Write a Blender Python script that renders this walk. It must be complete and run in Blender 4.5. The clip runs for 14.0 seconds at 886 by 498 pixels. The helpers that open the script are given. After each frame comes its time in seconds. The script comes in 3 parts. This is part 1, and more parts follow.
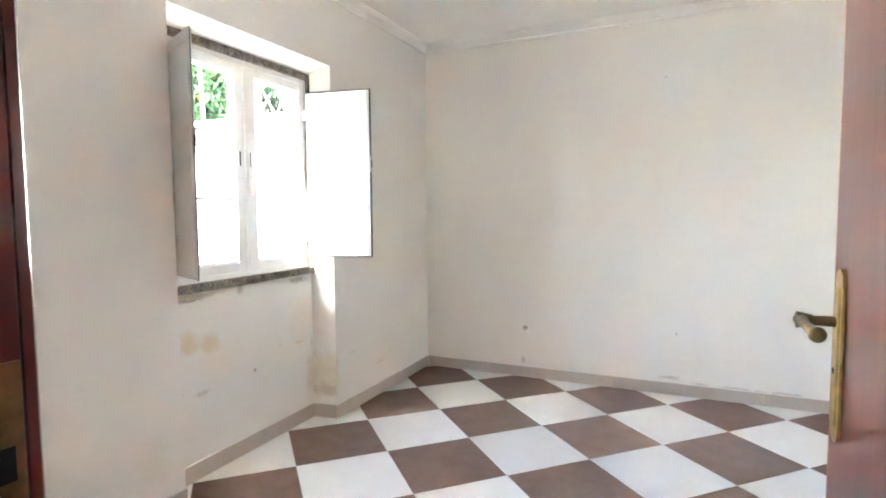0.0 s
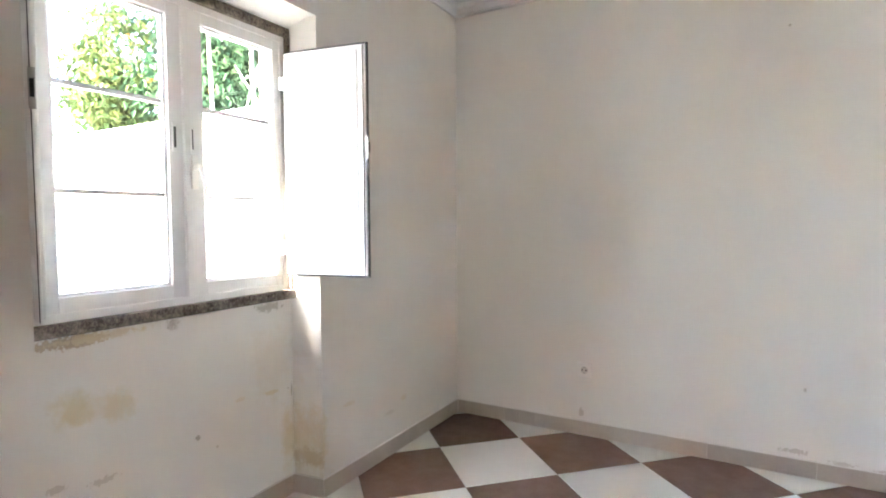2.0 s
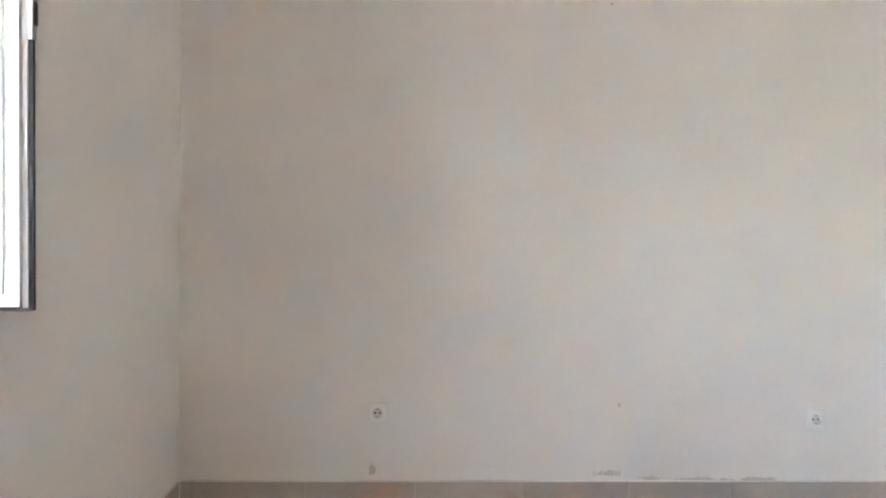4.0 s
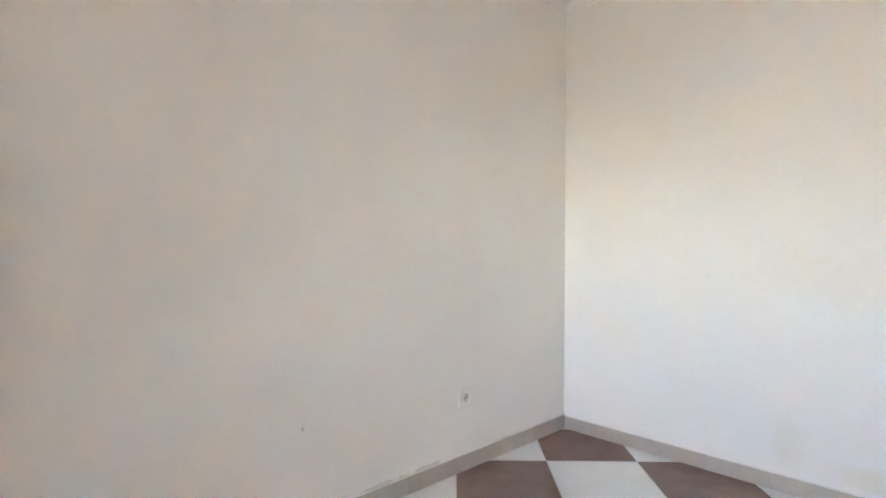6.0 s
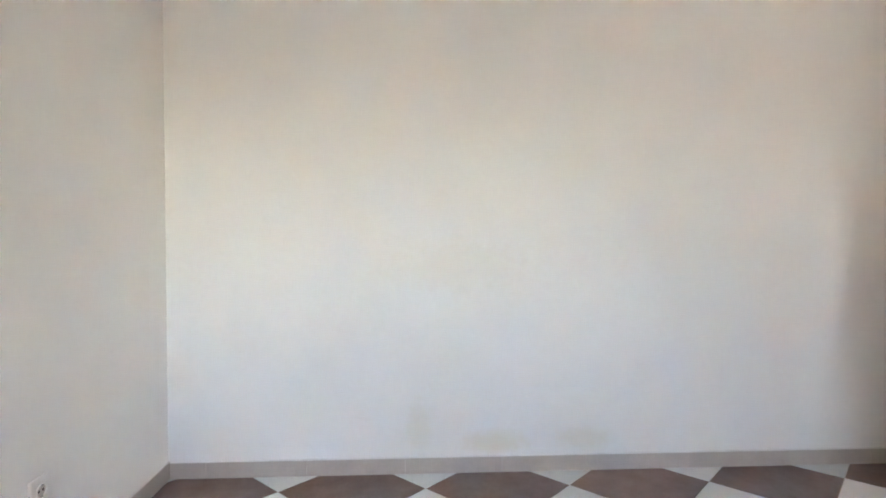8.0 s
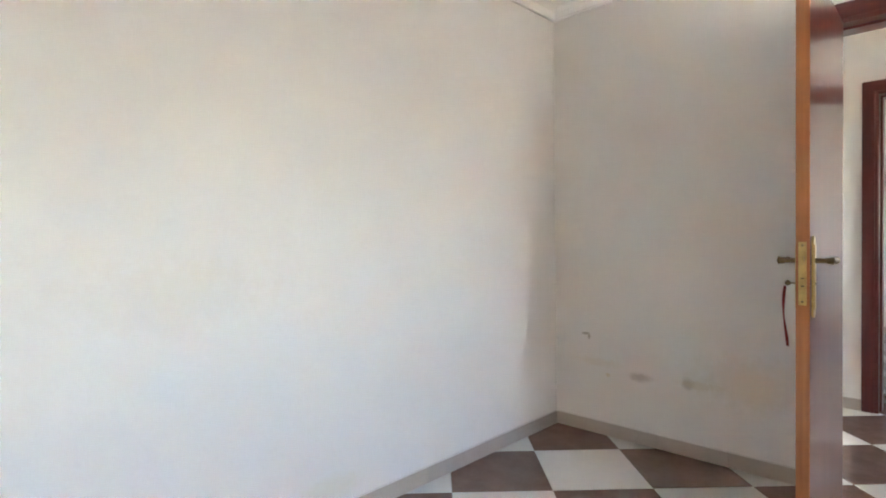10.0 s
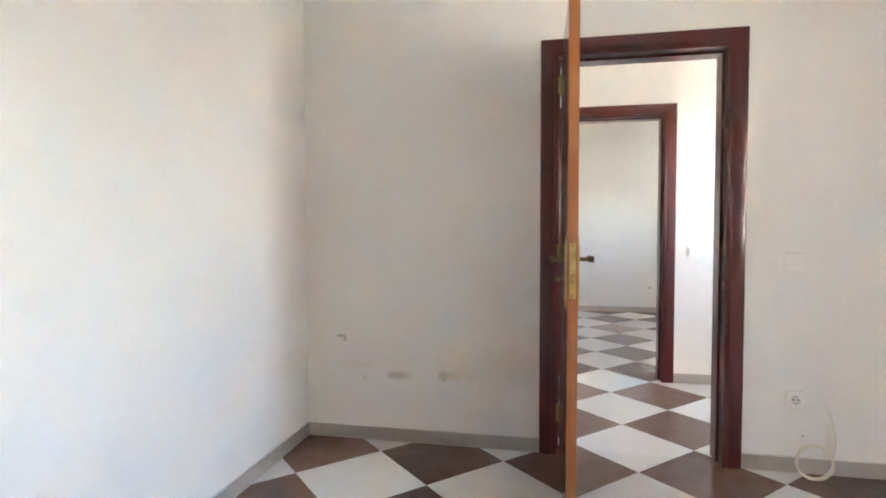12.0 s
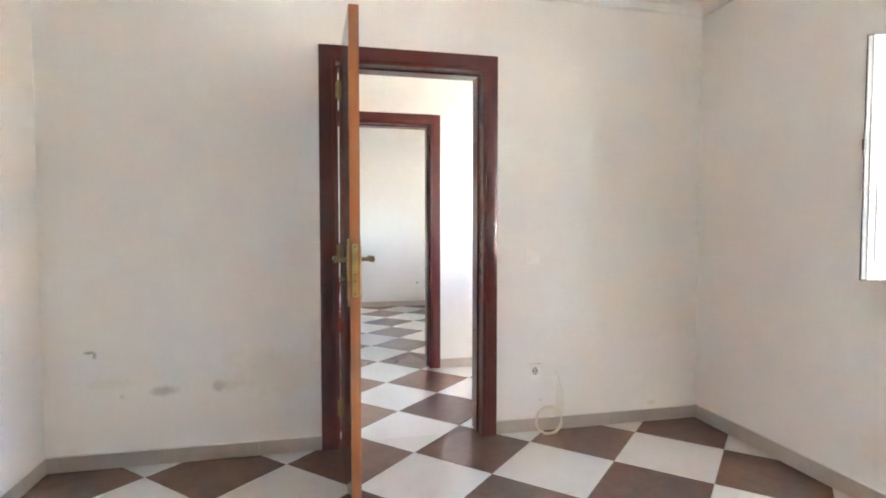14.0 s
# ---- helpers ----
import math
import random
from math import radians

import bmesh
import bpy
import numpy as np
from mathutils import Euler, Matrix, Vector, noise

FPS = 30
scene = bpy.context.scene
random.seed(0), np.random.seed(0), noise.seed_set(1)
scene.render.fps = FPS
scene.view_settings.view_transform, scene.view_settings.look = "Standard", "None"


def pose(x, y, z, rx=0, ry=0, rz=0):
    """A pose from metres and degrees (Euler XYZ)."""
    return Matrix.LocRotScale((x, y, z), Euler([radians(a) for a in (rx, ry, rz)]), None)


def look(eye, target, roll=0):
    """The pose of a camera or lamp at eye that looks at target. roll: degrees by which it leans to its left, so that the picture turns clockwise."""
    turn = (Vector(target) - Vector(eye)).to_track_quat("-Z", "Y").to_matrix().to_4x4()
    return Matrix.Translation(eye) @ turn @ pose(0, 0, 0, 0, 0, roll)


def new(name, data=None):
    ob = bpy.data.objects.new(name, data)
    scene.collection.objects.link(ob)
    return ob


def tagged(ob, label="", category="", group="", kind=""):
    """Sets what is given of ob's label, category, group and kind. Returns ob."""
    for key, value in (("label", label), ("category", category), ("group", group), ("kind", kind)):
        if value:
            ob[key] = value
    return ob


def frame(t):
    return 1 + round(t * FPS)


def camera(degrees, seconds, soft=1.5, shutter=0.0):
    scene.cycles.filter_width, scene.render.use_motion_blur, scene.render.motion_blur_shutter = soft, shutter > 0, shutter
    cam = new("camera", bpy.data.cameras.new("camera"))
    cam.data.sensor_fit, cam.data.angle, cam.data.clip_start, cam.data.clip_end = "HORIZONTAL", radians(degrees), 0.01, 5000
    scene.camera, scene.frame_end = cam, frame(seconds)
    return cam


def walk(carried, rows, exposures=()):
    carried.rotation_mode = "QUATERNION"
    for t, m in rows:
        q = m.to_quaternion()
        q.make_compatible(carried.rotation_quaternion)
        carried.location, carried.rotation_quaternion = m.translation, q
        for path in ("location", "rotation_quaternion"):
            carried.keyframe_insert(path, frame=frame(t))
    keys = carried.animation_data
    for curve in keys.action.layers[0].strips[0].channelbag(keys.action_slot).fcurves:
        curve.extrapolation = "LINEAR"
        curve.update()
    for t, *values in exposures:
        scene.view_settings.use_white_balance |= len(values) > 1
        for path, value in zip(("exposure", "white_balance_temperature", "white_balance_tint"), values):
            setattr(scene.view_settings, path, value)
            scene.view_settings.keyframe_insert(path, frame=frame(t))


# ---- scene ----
cam = camera(78.74, 14.0, soft=1.9)
PATH = [
    (0.0, pose(1.871, -0.259, 1.210, 86.09, 0.45, 24.57)),
    (0.5, pose(1.773, -0.030, 1.208, 86.64, 0.47, 25.85)),
    (1.0, pose(1.702, 0.144, 1.208, 87.11, 0.49, 27.83)),
    (1.5, pose(1.639, 0.361, 1.187, 87.26, 0.49, 29.19)),
    (2.0, pose(1.581, 0.594, 1.180, 87.21, 0.36, 29.77)),
    (2.5, pose(1.458, 0.781, 1.175, 87.17, 0.19, 27.82)),
    (2.7, pose(1.420, 0.836, 1.182, 87.16, 0.05, 26.16)),
    (4.8, pose(0.747, 1.533, 1.098, 88.13, -1.16, -20.63)),
    (5.0, pose(0.777, 1.553, 1.117, 87.86, -0.86, -23.39)),
    (5.5, look((0.795, 1.665, 1.093), (1.9, 3.331, 1.044), 0.0)),
    (6.0, pose(0.810, 1.758, 1.101, 89.00, -0.11, -44.00)),
    (6.5, pose(0.828, 1.944, 1.102, 88.85, 0.01, -57.03)),
    (7.0, pose(0.870, 2.137, 1.105, 88.63, -0.14, -70.76)),
    (7.5, pose(0.955, 2.293, 1.102, 88.73, -0.30, -82.68)),
    (8.0, pose(1.028, 2.421, 1.107, 88.48, -0.08, -93.13)),
    (8.2, pose(1.073, 2.470, 1.101, 88.59, -0.13, -97.06)),
    (10.3, look((1.799, 2.827, 1.133), (3.055, 1.272, 1.077), -0.6)),
    (10.5, look((1.842, 2.805, 1.135), (3.011, 1.184, 1.067), -0.4)),
    (11, look((2.013, 2.783, 1.15), (2.926, 1.005, 1.068), -0.2)),
    (11.5, look((2.11, 2.785, 1.156), (2.774, 0.9, 1.076), -0.1)),
    (12, look((2.177, 2.785, 1.157), (2.57, 0.826, 1.079), -0.1)),
    (12.5, look((2.223, 2.78, 1.164), (2.361, 0.787, 1.08), -0.1)),
    (13, look((2.249, 2.785, 1.168), (2.183, 0.788, 1.078), -0.0)),
    (13.5, look((2.246, 2.812, 1.166), (1.993, 0.83, 1.08), -0.0)),
    (14, look((2.223, 2.852, 1.171), (1.786, 0.903, 1.085), 0.0)),
]
EXPOSURES = [(0.0, 6.52, 6500, 10), (0.5, 6.28, 6500, 11), (1.0, 6.18, 6550, 11), (1.5, 6.11, 6550, 11), (2.5, 5.98, 6550, 12), (5.0, 6.08, 6600, 13),
             (5.5, 6.00, 6650, 13), (6.5, 5.85, 7000, 15), (7.5, 5.80, 6850, 15), (8.0, 5.78, 6750, 13), (10.5, 5.98, 6700, 12), (12.0, 6.24, 6600, 12), (14.0, 6.50, 6550, 12)]
walk(cam, PATH, EXPOSURES)

# ---- light: clear day, sun in the south-west ----
SUN = Vector((0.20, 1.0, -0.75)).normalized()      # the way the sunlight travels
world = bpy.data.worlds.new("sky")
scene.world = world
world.use_nodes = True
_sky = world.node_tree.nodes.new("ShaderNodeTexSky")
_sky.sky_type = "NISHITA"
_sky.sun_disc = False
_sky.sun_elevation = math.asin(-SUN.z)
_sky.sun_rotation = math.atan2(-SUN.x, -SUN.y)
world.node_tree.links.new(_sky.outputs[0], world.node_tree.nodes["Background"].inputs[0])
world.node_tree.nodes["Background"].inputs[1].default_value = 0.15

sun_data = bpy.data.lights.new("sun", "SUN")
sun_data.energy, sun_data.angle, sun_data.color = 2.2, radians(0.5), (1.0, 0.94, 0.85)
sun = new("sun", sun_data)
sun.matrix_world = look((-6, -9, 9), Vector((-6, -9, 9)) + SUN)


# the window openings guide the sky's light
for _x, _y, _z, _w, _h in ((-0.33, 1.79, 1.43, 1.10, 1.16), (-0.33, -0.865, 1.485, 0.60, 0.80), (-0.33, -3.625, 1.44, 0.60, 0.72)):
    _p = bpy.data.lights.new("window_light", "AREA")
    _p.shape, _p.size, _p.size_y = "RECTANGLE", _h, _w
    _p.cycles.is_portal = True
    new("window_light", _p).matrix_world = pose(_x, _y, _z, 0, -90, 0)

# many soft bounces between white walls
scene.cycles.max_bounces, scene.cycles.diffuse_bounces = 20, 14
scene.cycles.caustics_reflective = False

# ---- plan (metres) ----
XE, YN = 3.507, 3.527            # east and north wall faces; west and south ones at 0
WT = 0.16                        # inner wall thickness
OUT = -0.30                      # outside face of the west wall
YH = -1.460                      # hall's far wall face
YF0, YF1 = YH - WT, -4.95        # far room
ZB = 0.073                       # skirting height
ZM, ZC = 2.411, 2.475            # underside of the cornice, ceiling
ZCF = 2.90                       # far room's ceiling
NY0, NY1 = 1.258, 2.309          # window niche at the room face
NB0, NB1 = 1.290, 2.288          # niche at its back
NX = -0.150                      # niche back
NZ = 2.038                       # niche soffit
DX0, DX1, DZ = 1.364, 2.148, 2.006   # clear door opening
FX0, FX1, FZ = 1.366, 2.112, 1.980   # clear opening of the far door
S = 0.45                         # floor tile
LX, LY = 0.4936, 3.3217          # a corner of the tile grid


# ---- materials ----
def mat(name):
    m = bpy.data.materials.new(name)
    m.use_nodes = True
    return m, m.node_tree.nodes, m.node_tree.links, m.node_tree.nodes["Principled BSDF"]


def add(nt, kind, **values):
    n = nt.nodes.new(kind)
    for k, v in values.items():
        if k in n.inputs:
            n.inputs[k].default_value = v
    return n


def ramp(nt, fac, a, b, lo=0.3, hi=0.7):
    r = nt.nodes.new("ShaderNodeValToRGB")
    r.color_ramp.elements[0].position, r.color_ramp.elements[1].position = lo, hi
    r.color_ramp.elements[0].color, r.color_ramp.elements[1].color = (*a, 1), (*b, 1)
    nt.links.new(fac, r.inputs[0])
    return r.outputs[0]


def coords(nt, scale=(1, 1, 1)):
    t = nt.nodes.new("ShaderNodeTexCoord")
    m = nt.nodes.new("ShaderNodeMapping")
    m.inputs["Scale"].default_value = scale
    nt.links.new(t.outputs["Object"], m.inputs[0])
    return m.outputs[0]


def noise_of(nt, vec, scale, detail=4.0, rough=0.55):
    n = add(nt, "ShaderNodeTexNoise", Scale=scale, Detail=detail, Roughness=rough)
    nt.links.new(vec, n.inputs["Vector"])
    return n.outputs[0]


def bump(nt, b, height, strength=0.2, dist=0.002):
    n = add(nt, "ShaderNodeBump", Strength=strength, Distance=dist)
    nt.links.new(height, n.inputs["Height"])
    nt.links.new(n.outputs[0], b.inputs["Normal"])


def math_node(nt, op, a, b=None):
    n = nt.nodes.new("ShaderNodeMath")
    n.operation = op
    for i, v in enumerate((a, b)):
        if v is None:
            continue
        if isinstance(v, (int, float)):
            n.inputs[i].default_value = v
        else:
            nt.links.new(v, n.inputs[i])
    return n.outputs[0]


def mix(nt, fac, a, b):
    n = nt.nodes.new("ShaderNodeMix")
    n.data_type = "RGBA"
    for sock, v in ((n.inputs[0], fac), (n.inputs[6], a), (n.inputs[7], b)):
        if isinstance(v, tuple):
            sock.default_value = (*v, 1) if len(v) == 3 else v
        elif isinstance(v, (int, float)):
            sock.default_value = v
        else:
            nt.links.new(v, sock)
    return n.outputs[2]


def simple(name, color, rough=0.5, metal=0.0, vary=0.12, scale=12.0, bumped=0.0, spec=0.5):
    m, n, l, b = mat(name)
    nt = m.node_tree
    f = noise_of(nt, coords(nt), scale)
    l.new(ramp(nt, f, tuple(c * (1 - vary) for c in color), tuple(min(1, c * (1 + vary)) for c in color)), b.inputs["Base Color"])
    b.inputs["Roughness"].default_value, b.inputs["Metallic"].default_value = rough, metal
    b.inputs["Specular IOR Level"].default_value = spec
    if bumped:
        bump(nt, b, noise_of(nt, coords(nt), scale * 6), bumped)
    return m


def plaster(name, axes, stains=(), color=(0.872, 0.848, 0.800)):
    """Painted plaster; stains: (u, v, ru, rv, colour, strength, ragged) on the wall's own two axes."""
    m, n, l, b = mat(name)
    nt = m.node_tree
    vec = coords(nt)
    big = noise_of(nt, vec, 1.3, 5.0)
    mid = noise_of(nt, vec, 9.0, 5.0)
    col = ramp(nt, big, tuple(c * 0.96 for c in color), tuple(min(1, c * 1.02) for c in color))
    col = mix(nt, math_node(nt, "MULTIPLY", mid, 0.10), col, tuple(c * 0.86 for c in color))
    if stains:
        sep = nt.nodes.new("ShaderNodeSeparateXYZ")
        l.new(vec, sep.inputs[0])
        u, v = sep.outputs[axes[0]], sep.outputs[axes[1]]
        n1 = math_node(nt, "SUBTRACT", noise_of(nt, vec, 14.0, 6.0, 0.65), 0.5)
        n2 = math_node(nt, "SUBTRACT", noise_of(nt, vec, 31.0, 5.0, 0.65), 0.5)
        n3 = math_node(nt, "SUBTRACT", noise_of(nt, vec, 85.0, 5.0, 0.7), 0.5)
        for (su, sv, ru, rv, sc, strength, ragged) in stains:
            du = math_node(nt, "DIVIDE", math_node(nt, "SUBTRACT", u, su), ru * 1.25)
            dv = math_node(nt, "DIVIDE", math_node(nt, "SUBTRACT", v, sv), rv * 1.25)
            d = math_node(nt, "SQRT", math_node(nt, "ADD", math_node(nt, "MULTIPLY", du, du), math_node(nt, "MULTIPLY", dv, dv)))
            d = math_node(nt, "ADD", d, math_node(nt, "MULTIPLY", n1, 2.2 * ragged))
            d = math_node(nt, "ADD", d, math_node(nt, "MULTIPLY", n2, 1.2 * ragged))
            if min(ru, rv) < 0.03:
                d = math_node(nt, "ADD", d, math_node(nt, "MULTIPLY", n3, 3.4 * ragged))
            r = nt.nodes.new("ShaderNodeMapRange")
            r.interpolation_type = "SMOOTHSTEP"
            soft = 0.75 if ragged < 0.8 else 0.35
            r.inputs["From Min"].default_value, r.inputs["From Max"].default_value = 1.0, 1.0 - soft
            l.new(d, r.inputs["Value"])
            col = mix(nt, math_node(nt, "MULTIPLY", r.outputs[0], strength), col, sc)
    l.new(col, b.inputs["Base Color"])
    b.inputs["Roughness"].default_value = 0.75
    b.inputs["Specular IOR Level"].default_value = 0.25
    rel = math_node(nt, "ADD", noise_of(nt, vec, 5.0, 3.0), math_node(nt, "MULTIPLY", noise_of(nt, vec, 90.0, 4.0), 0.25))
    bump(nt, b, rel, 0.25, 0.006)
    return m


YEL, GREY, BRN, TAN = (0.68, 0.55, 0.27), (0.44, 0.39, 0.31), (0.40, 0.27, 0.13), (0.74, 0.64, 0.47)
M_west = plaster("plaster_west", (1, 2), (
    (1.425, 0.836, 0.085, 0.016, BRN, 0.75, 0.8), (1.50, 0.838, 0.12, 0.012, TAN, 0.7, 0.8),
    (1.734, 0.834, 0.026, 0.024, GREY, 0.7, 0.6), (2.155, 0.836, 0.060, 0.016, GREY, 0.65, 0.8),
    (1.413, 0.636, 0.060, 0.060, YEL, 0.50, 0.6), (1.549, 0.600, 0.050, 0.055, YEL, 0.38, 0.7),
    (1.48, 0.62, 0.11, 0.04, TAN, 0.4, 0.6),
    (1.819, 0.407, 0.010, 0.009, GREY, 0.75, 0.8), (1.90, 0.345, 0.007, 0.005, GREY, 0.35, 0.8),
    (2.280, 0.457, 0.004, 0.035, GREY, 0.7, 0.3), (2.262, 0.470, 0.005, 0.005, GREY, 0.6, 0.3),
    (2.166, 0.476, 0.032, 0.011, YEL, 0.45, 0.8), (2.008, 0.491, 0.026, 0.008, TAN, 0.4, 0.8),
    (2.275, 0.25, 0.060, 0.16, YEL, 0.44, 0.7), (2.298, 0.165, 0.020, 0.04, BRN, 0.30, 0.7),
    (2.18, 0.60, 0.12, 0.16, TAN, 0.32, 0.6), (1.501, 0.388, 0.045, 0.010, GREY, 0.38, 0.8),
    (1.368, 0.416, 0.025, 0.010, GREY, 0.38, 0.8), (1.33, 0.20, 0.05, 0.10, YEL, 0.30, 0.7),
    (2.80, 0.218, 0.040, 0.010, GREY, 0.2, 0.8), (2.93, 0.259, 0.025, 0.012, TAN, 0.35, 0.8),
    (2.483, 0.358, 0.03, 0.012, TAN, 0.4, 0.8), (1.12, 0.24, 0.09, 0.12, TAN, 0.25, 0.7)))
M_north = plaster("plaster_north", (0, 2), (
    (0.776, 0.125, 0.012, 0.020, GREY, 0.5, 0.8), (1.768, 0.112, 0.050, 0.012, GREY, 0.5, 1.0),
    (1.805, 0.407, 0.006, 0.012, GREY, 0.6, 0.6), (1.712, 2.06, 0.006, 0.006, GREY, 0.6, 0.3),
    (2.186, 0.086, 0.10, 0.008, GREY, 0.5, 1.0), (2.438, 0.086, 0.07, 0.010, GREY, 0.5, 1.0),
    (1.95, 0.090, 0.04, 0.009, GREY, 0.4, 1.0)))
M_east = plaster("plaster_east", (1, 2), (
    (2.20, 0.96, 0.36, 0.13, (0.76, 0.68, 0.55), 0.20, 0.7), (2.39, 0.22, 0.07, 0.13, (0.74, 0.68, 0.48), 0.26, 0.5),
    (2.05, 0.14, 0.17, 0.06, (0.75, 0.68, 0.46), 0.42, 0.4), (1.62, 0.15, 0.15, 0.06, (0.76, 0.69, 0.50), 0.34, 0.4)))
M_south = plaster("plaster_south", (0, 2), (
    (3.31, 0.566, 0.026, 0.008, GREY, 0.8, 0.5), (3.288, 0.550, 0.010, 0.020, GREY, 0.8, 0.5),
    (2.985, 0.362, 0.068, 0.026, GREY, 0.55, 0.25), (2.737, 0.366, 0.034, 0.034, GREY, 0.50, 0.4),
    (2.68, 0.37, 0.09, 0.016, TAN, 0.35, 0.8), (3.17, 0.345, 0.012, 0.010, TAN, 0.6, 0.8), (3.22, 0.41, 0.12, 0.020, TAN, 0.22, 0.9),
    (2.45, 0.42, 0.30, 0.14, (0.70, 0.64, 0.46), 0.30, 0.6), (1.012, 0.176, 0.008, 0.006, GREY, 0.8, 0.4),
    (0.30, 0.11, 0.03, 0.012, TAN, 0.5, 0.9), (0.9, 0.15, 0.02, 0.12, TAN, 0.3, 0.8)))
M_plain = plaster("plaster_plain", (0, 2))
M_ceil = plaster("ceiling_paint", (0, 1), (), (0.87, 0.858, 0.83))
M_render = simple("outside_render", (0.82, 0.81, 0.78), 0.85, 0, 0.05, 3.0, 0.15)


def tile_mat(name, a, b, rough, fine):
    m, n, l, p = mat(name)
    nt = m.node_tree
    vec = coords(nt)
    info = nt.nodes.new("ShaderNodeObjectInfo")
    off = nt.nodes.new("ShaderNodeVectorMath")
    off.operation = "ADD"
    l.new(vec, off.inputs[0])
    l.new(info.outputs["Random"], off.inputs[1])
    v = off.outputs[0]
    f = math_node(nt, "ADD", math_node(nt, "MULTIPLY", noise_of(nt, v, 11.0, 6.0, 0.62), 0.65), math_node(nt, "MULTIPLY", noise_of(nt, v, fine, 3.0), 0.35))
    col = ramp(nt, f, a, b, 0.32, 0.68)
    shade = math_node(nt, "ADD", math_node(nt, "MULTIPLY", info.outputs["Random"], 0.10), 0.95)
    h = nt.nodes.new("ShaderNodeHueSaturation")
    l.new(shade, h.inputs["Value"])
    l.new(col, h.inputs["Color"])
    l.new(h.outputs[0], p.inputs["Base Color"])
    l.new(math_node(nt, "ADD", math_node(nt, "MULTIPLY", f, 0.04), rough), p.inputs["Roughness"])
    bump(nt, p, noise_of(nt, v, 60.0, 3.0), 0.02, 0.001)
    return m


M_brown = tile_mat("brown_tile", (0.150, 0.087, 0.065), (0.224, 0.140, 0.107), 0.17, 170.0)
M_white = tile_mat("white_tile", (0.69, 0.665, 0.625), (0.73, 0.71, 0.67), 0.17, 220.0)
M_skirt = tile_mat("skirting_tile", (0.47, 0.405, 0.345), (0.54, 0.475, 0.41), 0.30, 120.0)
M_caulk = simple("white_caulk", (0.80, 0.775, 0.735), 0.7, 0, 0.08, 25.0)
M_grout = simple("grout", (0.38, 0.33, 0.28), 0.9)


def wood(name, a, b, rough, along, coat=0.7, coat_rough=0.07):
    m, n, l, p = mat(name)
    nt = m.node_tree
    sc = [22.0, 22.0, 22.0]
    sc[along] = 1.1
    vec = coords(nt, tuple(sc))
    f = math_node(nt, "ADD", math_node(nt, "MULTIPLY", noise_of(nt, vec, 1.0, 6.0, 0.6), 0.6), math_node(nt, "MULTIPLY", noise_of(nt, vec, 4.5, 3.0), 0.4))
    l.new(ramp(nt, f, a, b, 0.34, 0.66), p.inputs["Base Color"])
    p.inputs["Roughness"].default_value = rough
    p.inputs["Coat Weight"].default_value, p.inputs["Coat Roughness"].default_value = coat, coat_rough
    bump(nt, p, f, 0.08, 0.001)
    return m


M_mahog = wood("mahogany_varnish", (0.070, 0.0085, 0.0066), (0.120, 0.0145, 0.0105), 0.30, 2)
M_mahog_x = wood("mahogany_varnish_head", (0.070, 0.0085, 0.0066), (0.120, 0.0145, 0.0105), 0.30, 0)
M_leaf = wood("door_veneer", (0.115, 0.017, 0.010), (0.185, 0.034, 0.018), 0.30, 2, 0.85, 0.06)
M_lip = wood("door_edge_wood", (0.30, 0.095, 0.030), (0.42, 0.150, 0.050), 0.34, 2)
M_brass = simple("brass", (0.52, 0.37, 0.15), 0.34, 1.0, 0.25, 30.0)
M_bronze = simple("aged_brass", (0.26, 0.19, 0.10), 0.34, 1.0, 0.3, 40.0)
M_dark = simple("black_rubber", (0.015, 0.015, 0.016), 0.6)
M_paintw = simple("white_lacquer", (0.81, 0.805, 0.79), 0.34, 0, 0.03, 20.0, 0.05)
M_plast = simple("white_plastic", (0.88, 0.855, 0.81), 0.35, 0, 0.03)
M_hole = simple("socket_dark", (0.06, 0.055, 0.05), 0.6)
M_steel = simple("dull_steel", (0.42, 0.41, 0.40), 0.4, 1.0)
M_cable = simple("cream_cable", (0.76, 0.70, 0.56), 0.5)
M_red = simple("red_ribbon", (0.24, 0.022, 0.018), 0.8, 0, 0.3, 60.0)
M_bark = simple("bark", (0.16, 0.12, 0.09), 0.9, 0, 0.3, 25.0, 0.5)
M_pale = simple("pale_stem", (0.62, 0.58, 0.50), 0.9, 0, 0.2, 18.0)
M_fruit = simple("orange_peel", (0.72, 0.24, 0.03), 0.5, 0, 0.15, 40.0)
M_earth = simple("sandy_ground", (0.30, 0.265, 0.21), 0.95, 0, 0.25, 2.0, 0.4)
M_wallw = simple("whitewash", (0.74, 0.73, 0.70), 0.9, 0, 0.06, 4.0, 0.3)

m, n, l, p = mat("granite")
_v = coords(m.node_tree)
_f = math_node(m.node_tree, "ADD", math_node(m.node_tree, "MULTIPLY", noise_of(m.node_tree, _v, 85.0, 6.0, 0.8), 0.7), math_node(m.node_tree, "MULTIPLY", noise_of(m.node_tree, _v, 18.0, 4.0), 0.3))
l.new(ramp(m.node_tree, _f, (0.050, 0.036, 0.028), (0.44, 0.37, 0.30), 0.42, 0.66), p.inputs["Base Color"])
p.inputs["Roughness"].default_value = 0.8
bump(m.node_tree, p, _f, 0.5, 0.004)
M_granite = m

